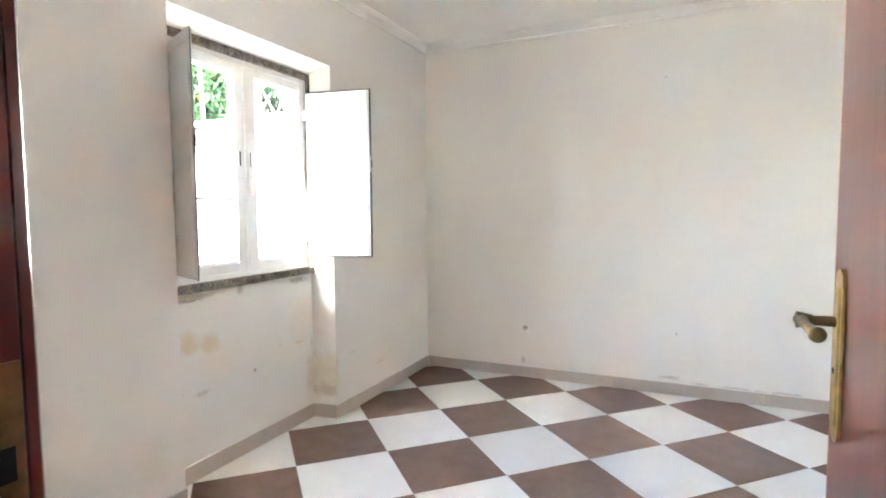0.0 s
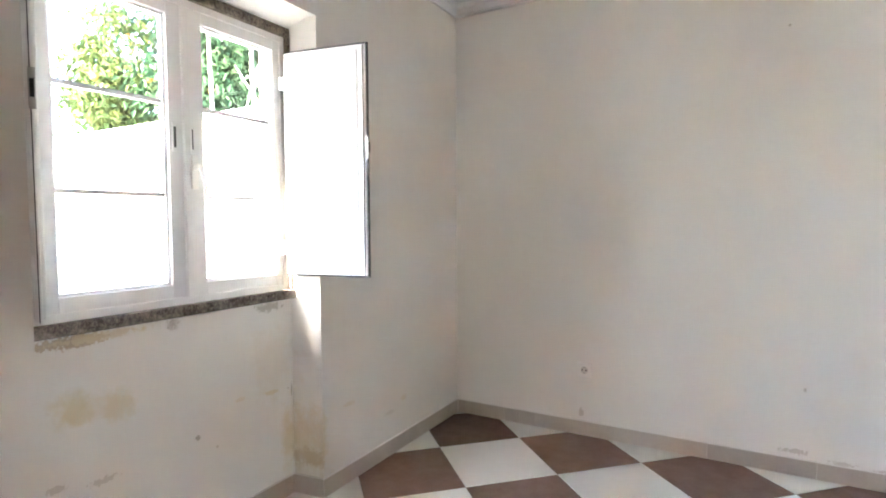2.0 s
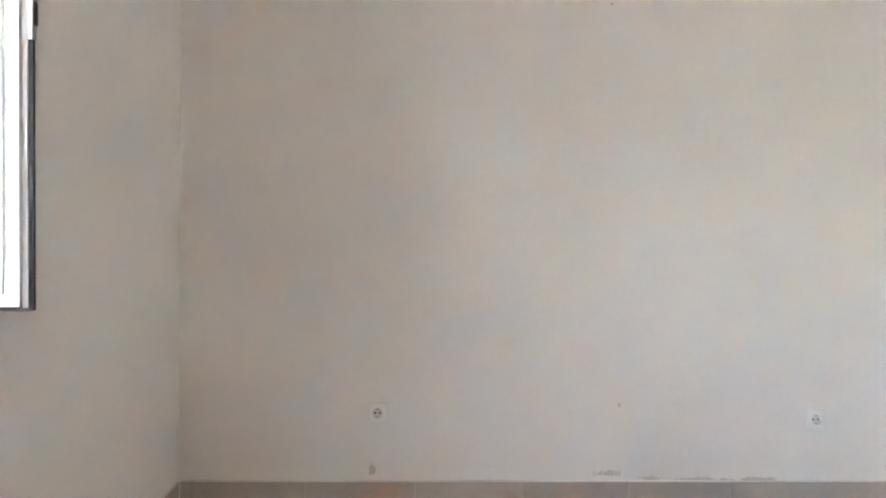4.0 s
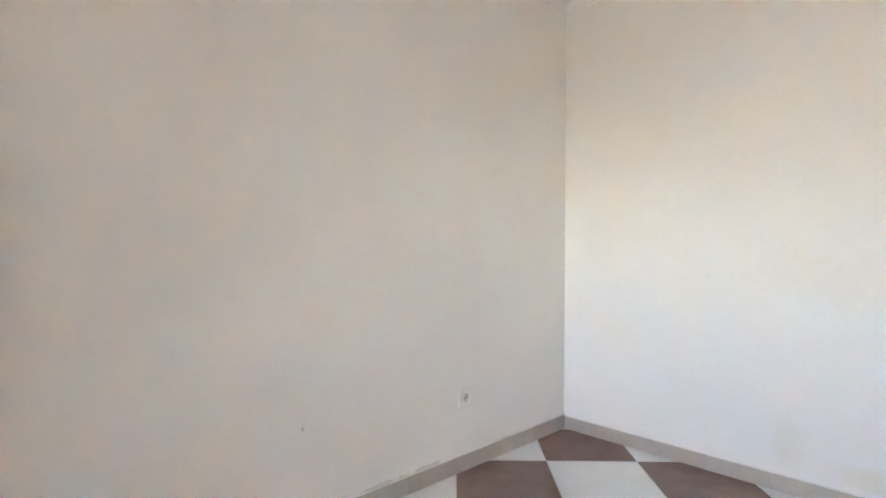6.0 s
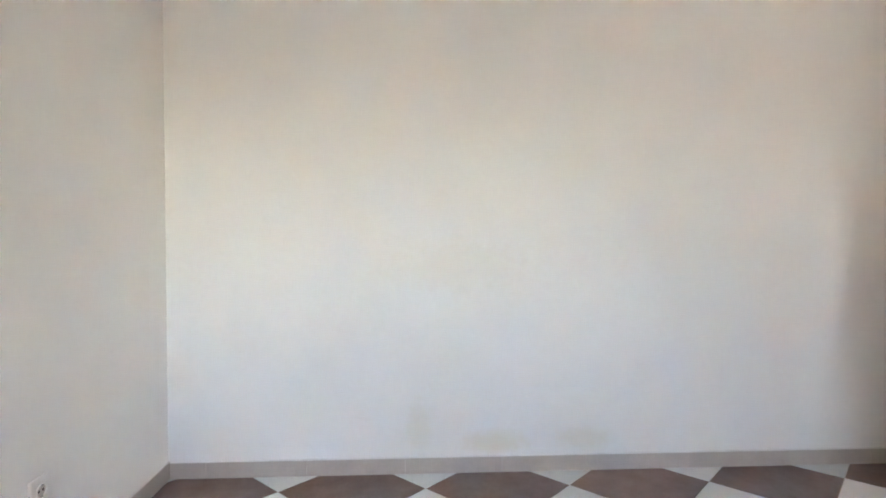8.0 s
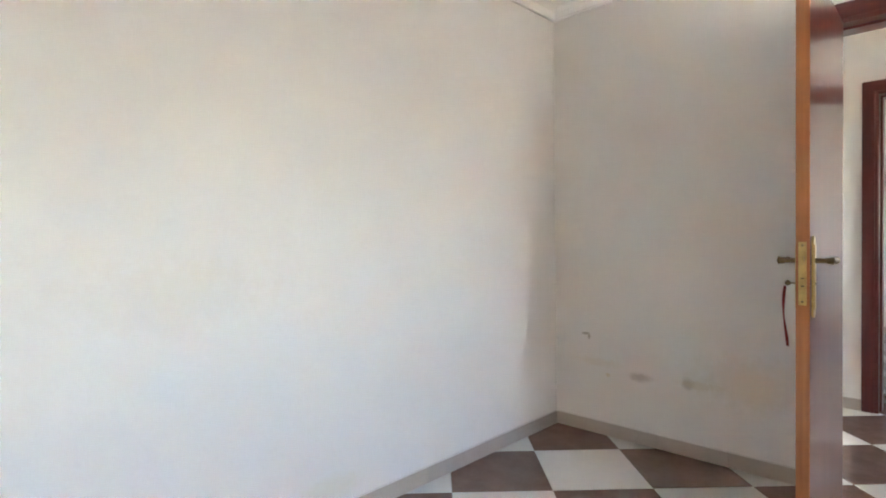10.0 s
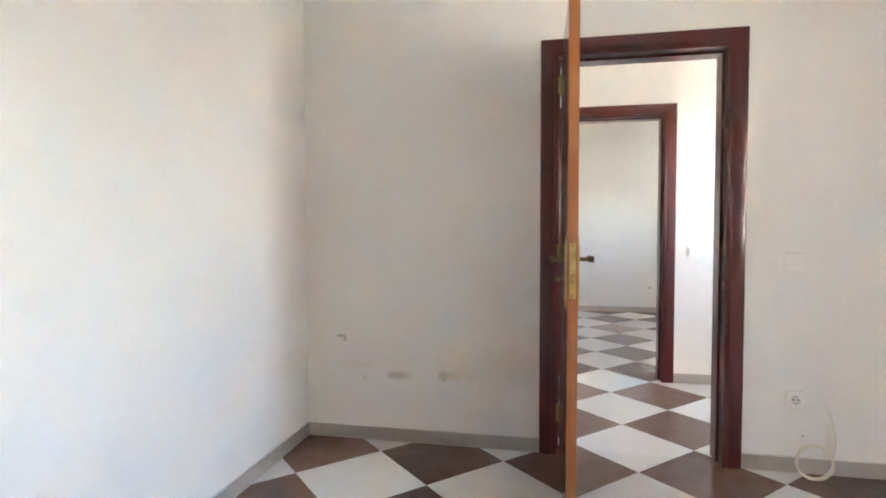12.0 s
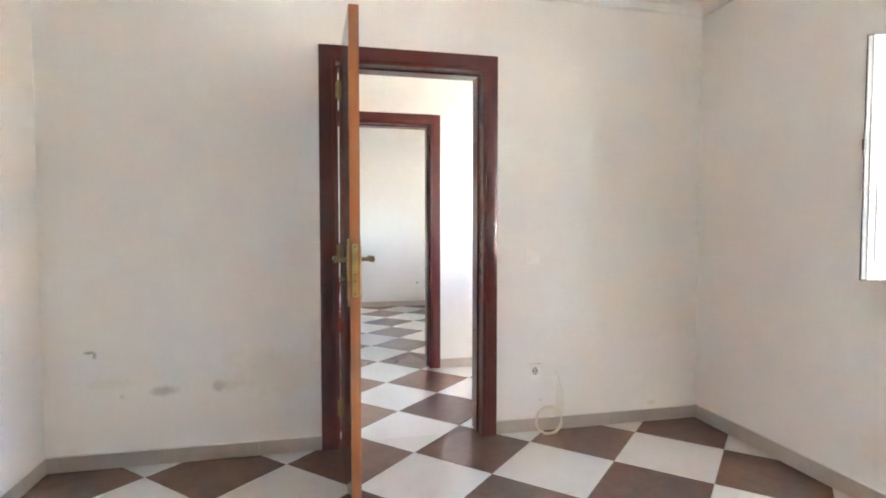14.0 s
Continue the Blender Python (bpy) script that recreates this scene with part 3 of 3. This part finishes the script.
def shutter(name, hinge_xy, angle, width, flip, label, k2):
    """An inner shutter panel; its local x runs from hinge to free edge, local y = thickness."""
    h0, h1, t = 0.962, 1.890, 0.020
    s = thing(name, label, "window shutter", pose(hinge_xy[0], hinge_xy[1], 0, 0, 0, angle), "inner window shutters")
    def sp(nm, bm, material, parent=s, label=""):
        return part(nm, bm, material, parent, label)
    f = flip
    def slab(x0, x1, d0, d1, z0, z1):
        return (x0, x1, min(f * d0, f * d1), max(f * d0, f * d1), z0, z1)
    sp("flange", boxes(slab(0.002, width - 0.002, -0.004, -0.0095, h0 + 0.002, h1 - 0.002), bev=0.001), M_paintw)
    sp("flange_strip", boxes(slab(width - 0.016, width - k2 - 0.0005, -0.004, 0.003, h0 + 0.005, h1 - 0.005), bev=0.001), M_paintw)
    n, g = 6, 0.0012
    x0, x1 = k2 + 0.001, width - 0.0175
    pw = (x1 - x0) / n
    for i in range(n):
        sp("plank", boxes(slab(x0 + i * pw + (g / 2 if i else 0), x0 + (i + 1) * pw - (g / 2 if i < n - 1 else 0), -0.0038, 0.009, h0 + k2 + 0.001, h1 - k2 - 0.001), bev=0.0006), M_paintw)
    c0, c1, z0, z1 = x0 + 0.024, x1 - 0.024, h0 + 0.030, h1 - 0.030
    for r in ((c0, c0 + 0.007, z0, z1), (c1 - 0.007, c1, z0, z1), (c0 + 0.007, c1 - 0.007, z0, z0 + 0.007), (c0 + 0.007, c1 - 0.007, z1 - 0.007, z1)):
        sp("bead", boxes(slab(r[0], r[1], 0.0085, 0.0118, r[2], r[3]), bev=0.0015), M_paintw)
    # room-side face: a raised border round a flat panel
    for r in ((0.006, 0.046, h0 + 0.006, h1 - 0.006), (width - 0.046, width - 0.006, h0 + 0.006, h1 - 0.006), (0.0465, width - 0.0465, h0 + 0.006, h0 + 0.046), (0.0465, width - 0.0465, h1 - 0.046, h1 - 0.006)):
        sp("border", boxes(slab(r[0], r[1], -0.009, -0.0135, r[2], r[3]), bev=0.0015), M_paintw)
    gd = (0.002, -0.0055) if k2 > 0.004 else (-0.002, -0.004)
    sp("gasket", boxes(slab(-0.001, k2, *gd, h0, h1), slab(width - k2, width + 0.001, *gd, h0, h1), slab(k2, width - k2, *gd, h0 - 0.001, h0 + k2), slab(k2, width - k2, *gd, h1 - k2, h1 + 0.001)), M_dark, label="black rubber edge gasket")
    for z in (1.08, 1.76):
        sp("hinge", boxes((-0.018, 0.016, flip * t / 2 - 0.004, flip * t / 2 + 0.002, z - 0.028, z + 0.028), bev=0.002), M_paintw, label="white painted hinge")
    c = sp("latch", boxes((width - 0.004, width + 0.003, -0.007, 0.007, 1.435, 1.525), bev=0.001), M_steel, label="dark steel latch")
    sp("latch_tongue", boxes((width + 0.002, width + 0.006, -0.004, 0.004, 1.46, 1.50)), M_dark, c)
    return s


ar = math.degrees(math.atan2(2.317 - 2.250, 0.259 + 0.128))
shutter("shutter", (-0.128, 2.250), ar, 0.391, -1, "white planked window shutter with black edge, folded open", 0.0065)
al = math.degrees(math.atan2(1.189 - 1.330, 0.203 + 0.128))
shutter("shutter", (-0.128, 1.330), al, 0.366, 1, "white framed window shutter with dark latch, swung open", 0.002)


# ---- sockets and switches: local y points out of the wall ----
def socket(m, label):
    s = thing("wall_socket", label, "socket", m, "wall sockets")
    part("plate", boxes((-0.040, 0.040, 0, 0.0098, -0.040, 0.040), bev=0.0045), M_plast, s)
    bm = bmesh.new()
    r = bmesh.ops.create_cone(bm, cap_ends=False, segments=24, radius1=0.0215, radius2=0.0195, depth=0.008)
    bmesh.ops.rotate(bm, cent=(0, 0, 0), matrix=Matrix.Rotation(radians(90), 3, "X"), verts=r["verts"])
    bmesh.ops.translate(bm, vec=(0, 0.0125, 0), verts=r["verts"])
    part("collar", bm, M_plast, s)
    part("well", cyl(bmesh.new(), (0, 0.0095, 0), (0, 0.0106, 0), 0.0195, seg=24), simple("socket_well", (0.62, 0.59, 0.545), 0.5) if "socket_well" not in bpy.data.materials else bpy.data.materials["socket_well"], s)
    for x in (-0.0095, 0.0095):
        part("pin_hole", cyl(bmesh.new(), (x, 0.0100, 0), (x, 0.0116, 0), 0.0042, seg=10), M_hole, s)
    for z in (-0.0165, 0.0165):
        part("earth_clip", boxes((-0.004, 0.004, 0.0105, 0.015, z - 0.002, z + 0.002)), M_steel, s)
    return s


def light_switch(m, label):
    s = thing("light_switch", label, "light switch", m, "light switches")
    part("plate", boxes((-0.041, 0.041, 0, 0.009, -0.041, 0.041), bev=0.004), M_plast, s)
    part("rocker", boxes((-0.028, 0.028, 0.008, 0.0135, -0.028, 0.028), bev=0.003), M_plast, s)
    return s


socket(pose(0.796, YN, 0.367, 0, 0, 180), "small white wall socket low on the wall")
socket(pose(2.660, YN, 0.352, 0, 0, 180), "white wall socket low on the wall near the corner")
socket(pose(1.051, 0, 0.349), "white wall socket above a coil of cable")
light_switch(pose(1.068, 0, 0.997), "white light switch beside the doorway")
light_switch(pose(1.157, YH, 0.980), "white light switch on the hall wall")
socket(pose(0.862, YF1, 0.338), "white wall socket in the far room")

# cable that leaves the wall and lies in a coil against the skirting
pts = []
for i in range(14):
    f = i / 13
    pts.append((0.924 - 0.040 * math.sin(f * 2.7) - 0.004 * f, 0.006 + 0.030 * f * f, 0.338 - 0.27 * f))
for i in range(90):
    a = -0.15 - i / 89 * 2 * math.pi * 3.2
    r = 0.080 + 0.006 * math.sin(i * 0.7) * 0.5
    pts.append((0.984 - r * math.cos(a), 0.042 + 0.014 * math.sin(i * 0.21) + 0.024 * (0.5 - 0.5 * math.sin(a)), max(0.0055, 0.076 + 0.071 * math.sin(a) + 0.004 * math.sin(i * 0.33))))
cb = pipe("cable", pts, [0.0026] * 14 + [0.0046] * 90, M_cable)
tagged(cb, "coil of cream cable hanging from the wall by the skirting", "cable")

# ---- outside the window ----
setting("ground", boxes((-60, OUT, -60, 60, -0.12, -0.02)), M_earth, "pale sandy ground outside the house", "ground")
setting("garden_wall", boxes((-12, OUT - 0.004, 3.56, 3.78, -0.05, 2.10), bev=0.012), M_wallw, "whitewashed sunlit garden wall", "garden wall")


def citrus(base, center, radius, leaves, seed, label, fruits, leaf_mat):
    rng = random.Random(seed)
    t = thing("orange_tree", label, "tree", Matrix.Translation(base), "orange trees")
    c = Vector(center) - Vector(base)
    bm = bmesh.new()
    tips = []
    cyl(bm, (0, 0, -0.05), (c.x * 0.3, c.y * 0.3, c.z * 0.55), 0.09, 0.06, 10)
    for i in range(9):
        a = i * 2.4 + rng.random()
        e = Vector((c.x + math.cos(a) * radius * 0.6, c.y + math.sin(a) * radius * 0.6, c.z + rng.uniform(-0.35, 0.55) * radius))
        s = Vector((c.x * 0.3, c.y * 0.3, c.z * 0.52))
        mid = s.lerp(e, 0.5) + Vector((0, 0, 0.12))
        cyl(bm, s, mid, 0.042, 0.026, 7)
        cyl(bm, mid, e, 0.026, 0.010, 6)
        for k in range(4):
            q = e + Vector((rng.gauss(0, 0.28), rng.gauss(0, 0.28), rng.gauss(0.1, 0.28))) * radius * 0.7
            cyl(bm, mid.lerp(e, 0.3 + 0.2 * k), q, 0.009, 0.003, 4)
            tips.append(q)
    part("trunk", bm, M_bark, t)
    verts, faces = [], []
    clumps = [c + Vector((rng.gauss(0, 1), rng.gauss(0, 1), rng.gauss(0, 0.85))).normalized() * radius * rng.uniform(0.35, 1.0) for _ in range(46)] + [q for q in tips]
    for _ in range(leaves):
        q = rng.choice(clumps)
        pos = q + Vector((rng.gauss(0, 0.15), rng.gauss(0, 0.15), rng.gauss(0, 0.13)))
        ln, wd = rng.uniform(0.08, 0.125), rng.uniform(0.036, 0.052)
        rot = Euler((rng.uniform(-0.9, 0.9), rng.uniform(-0.2, 1.2), rng.uniform(0, 6.28))).to_matrix()
        k = len(verts)
        for (u, v, w) in ((0, 0, 0), (0.35, 0.5, 0.10), (0.72, 0.38, 0.05), (1, 0, -0.12), (0.72, -0.38, 0.05), (0.35, -0.5, 0.10), (0.5, 0, -0.03)):
            verts.append(pos + rot @ Vector((u * ln, v * wd, w * ln)))
        faces += [(k, k + 6, k + 1), (k + 1, k + 6, k + 2), (k + 2, k + 6, k + 3), (k + 3, k + 6, k + 4), (k + 4, k + 6, k + 5), (k + 5, k + 6, k)]
    me = bpy.data.meshes.new("crown")
    me.from_pydata(verts, [], faces)
    me.materials.append(leaf_mat)
    cr = new("crown", me)
    cr.parent = t
    for _ in range(fruits):
        q = rng.choice(clumps)
        bm = bmesh.new()
        bmesh.ops.create_uvsphere(bm, u_segments=12, v_segments=8, radius=rng.uniform(0.032, 0.04))
        bmesh.ops.translate(bm, vec=q + Vector((rng.gauss(0, 0.1), -0.22, rng.gauss(0, 0.1))), verts=bm.verts)
        part("orange", bm, M_fruit, t, smooth=True)
    return t


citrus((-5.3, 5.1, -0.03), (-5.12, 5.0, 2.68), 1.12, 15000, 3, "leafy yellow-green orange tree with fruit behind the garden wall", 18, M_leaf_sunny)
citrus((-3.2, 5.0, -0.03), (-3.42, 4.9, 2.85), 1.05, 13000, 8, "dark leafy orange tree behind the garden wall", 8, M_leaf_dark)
rng = random.Random(5)
for (x, y, h) in ((-2.95, 4.05, 3.5), (-2.45, 4.12, 3.3)):
    pts = [(x + 0.02 * math.sin(i * 1.3), y, -0.03 + h * i / 10) for i in range(11)]
    tagged(pipe("garden_stake", pts, 0.017, M_pale), "pale bare stake standing before the orange trees", "stake")
bm = bmesh.new()
for i in range(26):
    a = Vector((-2.35 + rng.uniform(-0.25, 0.2), 4.25 + rng.uniform(-0.1, 0.2), 2.2 + rng.uniform(0, 0.5)))
    cyl(bm, a, a + Vector((rng.uniform(-0.35, 0.35), rng.uniform(-0.1, 0.1), rng.uniform(0.15, 0.6))), 0.007, 0.003, 4)
cyl(bm, (-2.35, 4.3, -0.03), (-2.35, 4.3, 2.4), 0.03, 0.02, 7)
tagged(part("bare_bush", bm, M_pale), "tangle of pale leafless twigs behind the garden wall", "bush")

# ---- floor: screed with grout, then the tiles one by one ----
floor = setting("floor", boxes((-0.165, XE, YF1, YN, -0.12, -0.0025)), M_grout, "brown and white tiled floor laid diagonally as a checkerboard", "floor")


def clip(poly, axis, lim, keep):
    out = []
    for i, a in enumerate(poly):
        b = poly[(i + 1) % len(poly)]
        ia, ib = (a[axis] - lim) * keep >= 0, (b[axis] - lim) * keep >= 0
        if ia:
            out.append(a)
        if ia != ib:
            f = (lim - a[axis]) / (b[axis] - a[axis])
            out.append((a[0] + f * (b[0] - a[0]), a[1] + f * (b[1] - a[1])))
    return out


def lay(region, ox, oy):
    x0, x1, y0, y1 = region
    h = S / math.sqrt(2)
    g = 0.0014 * math.sqrt(2)
    whole = {}
    for i in range(int((x0 - ox) / h) - 2, int((x1 - ox) / h) + 3):
        for j in range(int((y0 - oy) / h) - 2, int((y1 - oy) / h) + 3):
            if (i + j) % 2 == 0:
                continue
            cx, cy = ox + i * h, oy + j * h          # tile centre
            r = h - g
            poly = [(cx - r, cy), (cx, cy - r), (cx + r, cy), (cx, cy + r)]
            for axis, lim, keep in ((0, x0, 1), (0, x1, -1), (1, y0, 1), (1, y1, -1)):
                poly = clip(poly, axis, lim, keep) if poly else poly
            if len(poly) < 3:
                continue
            brown = j % 2 == 0
            full = len(poly) == 4 and abs(poly[0][0] - (cx - r)) < 1e-6 and abs(poly[2][0] - (cx + r)) < 1e-6
            if full and brown in whole:
                me = whole[brown]
            else:
                bm = bmesh.new()
                prism(bm, [(a - cx, b - cy) for a, b in poly], -0.010, 0.0)
                top = [e for e in bm.edges if all(v.co.z > -0.001 for v in e.verts)]
                bmesh.ops.bevel(bm, geom=top, offset=0.0009, segments=1, affect="EDGES")
                me = mesh_of("floor_tile", bm, M_brown if brown else M_white)
                if full:
                    whole[brown] = me
            ob = new("floor_tile", me)
            ob.location = (cx, cy, 0)
            ob.parent = floor


lay((-0.16, XE - 0.001, -0.08, YN - 0.001), LX, LY)
lay((0.001, XE - 0.001, YF1 + 0.001, -0.0815), LX - 0.004, LY)


# ---- skirting tiles along the walls ----
def skirting(name, runs, label):
    b = thing(name, label, "skirting", kind="structure")
    for (ax, ay), (bx, by), first, *tall in runs:
        zb = tall[0] if tall else ZB
        a, c = Vector((ax, ay, 0)), Vector((bx, by, 0))
        length = (c - a).length
        ang = math.degrees(math.atan2(c.y - a.y, c.x - a.x))
        s = -(S - first) if first else 0.0
        while s < length - 0.002:
            p0, p1 = max(s, 0) + 0.0006, min(s + S, length) - 0.0006
            if p1 - p0 > 0.004:
                bm = boxes((0, p1 - p0, 0, 0.008, 0.0008, zb), bev=0.0012)
                ob = new("skirting_tile", mesh_of("skirting_tile", bm, M_skirt))
                ob.matrix_world = Matrix.Translation(a + (c - a).normalized() * p0) @ pose(0, 0, 0, 0, 0, ang)
                ob.parent = b
            s += S
        bm = boxes((0.0, length, 0.0002, 0.0062, zb - 0.0006, zb + 0.0042), bev=0.0012)
        cb = part("caulk_bead", bm, M_caulk, b)
        cb.matrix_world = Matrix.Translation(a) @ pose(0, 0, 0, 0, 0, ang)
    return b


CO, CI = DX0 - 0.086, DX1 + 0.086
skirting("baseboard", [((XE, YN), (0.009, YN), 0.30, 0.078), ((XE, 0.009), (XE, YN - 0.009), 0.2), ((CI, 0), (XE, 0), 0.31), ((0.009, 0), (CO, 0), 0.12),
                       ((0, NY0), (0, 0), 0.0, 0.080), ((NX, NB0), (0.0, NY0), 0.0, 0.080), ((NX, NB1), (NX, NB0), 0.25, 0.080), ((0, NY1), (NX, NB1), 0.0, 0.080), ((0, YN - 0.009), (0, NY1), 0.1, 0.078)],
         "greige ceramic skirting tiles along the room walls")
skirting("baseboard_hall", [((0.0, YH), (FX0 - 0.086, YH), 0.2), ((FX1 + 0.086, YH), (XE, YH), 0.3), ((CO, -WT), (0, -WT), 0.2), ((XE, -WT), (CI, -WT), 0.2)],
         "greige ceramic skirting tiles along the hall")
skirting("baseboard_far", [((0.0, YF1), (XE, YF1), 0.2), ((0, YF0), (0, YF1), 0.2), ((XE, YF1), (XE, YF0), 0.2)], "greige ceramic skirting tiles in the far room")
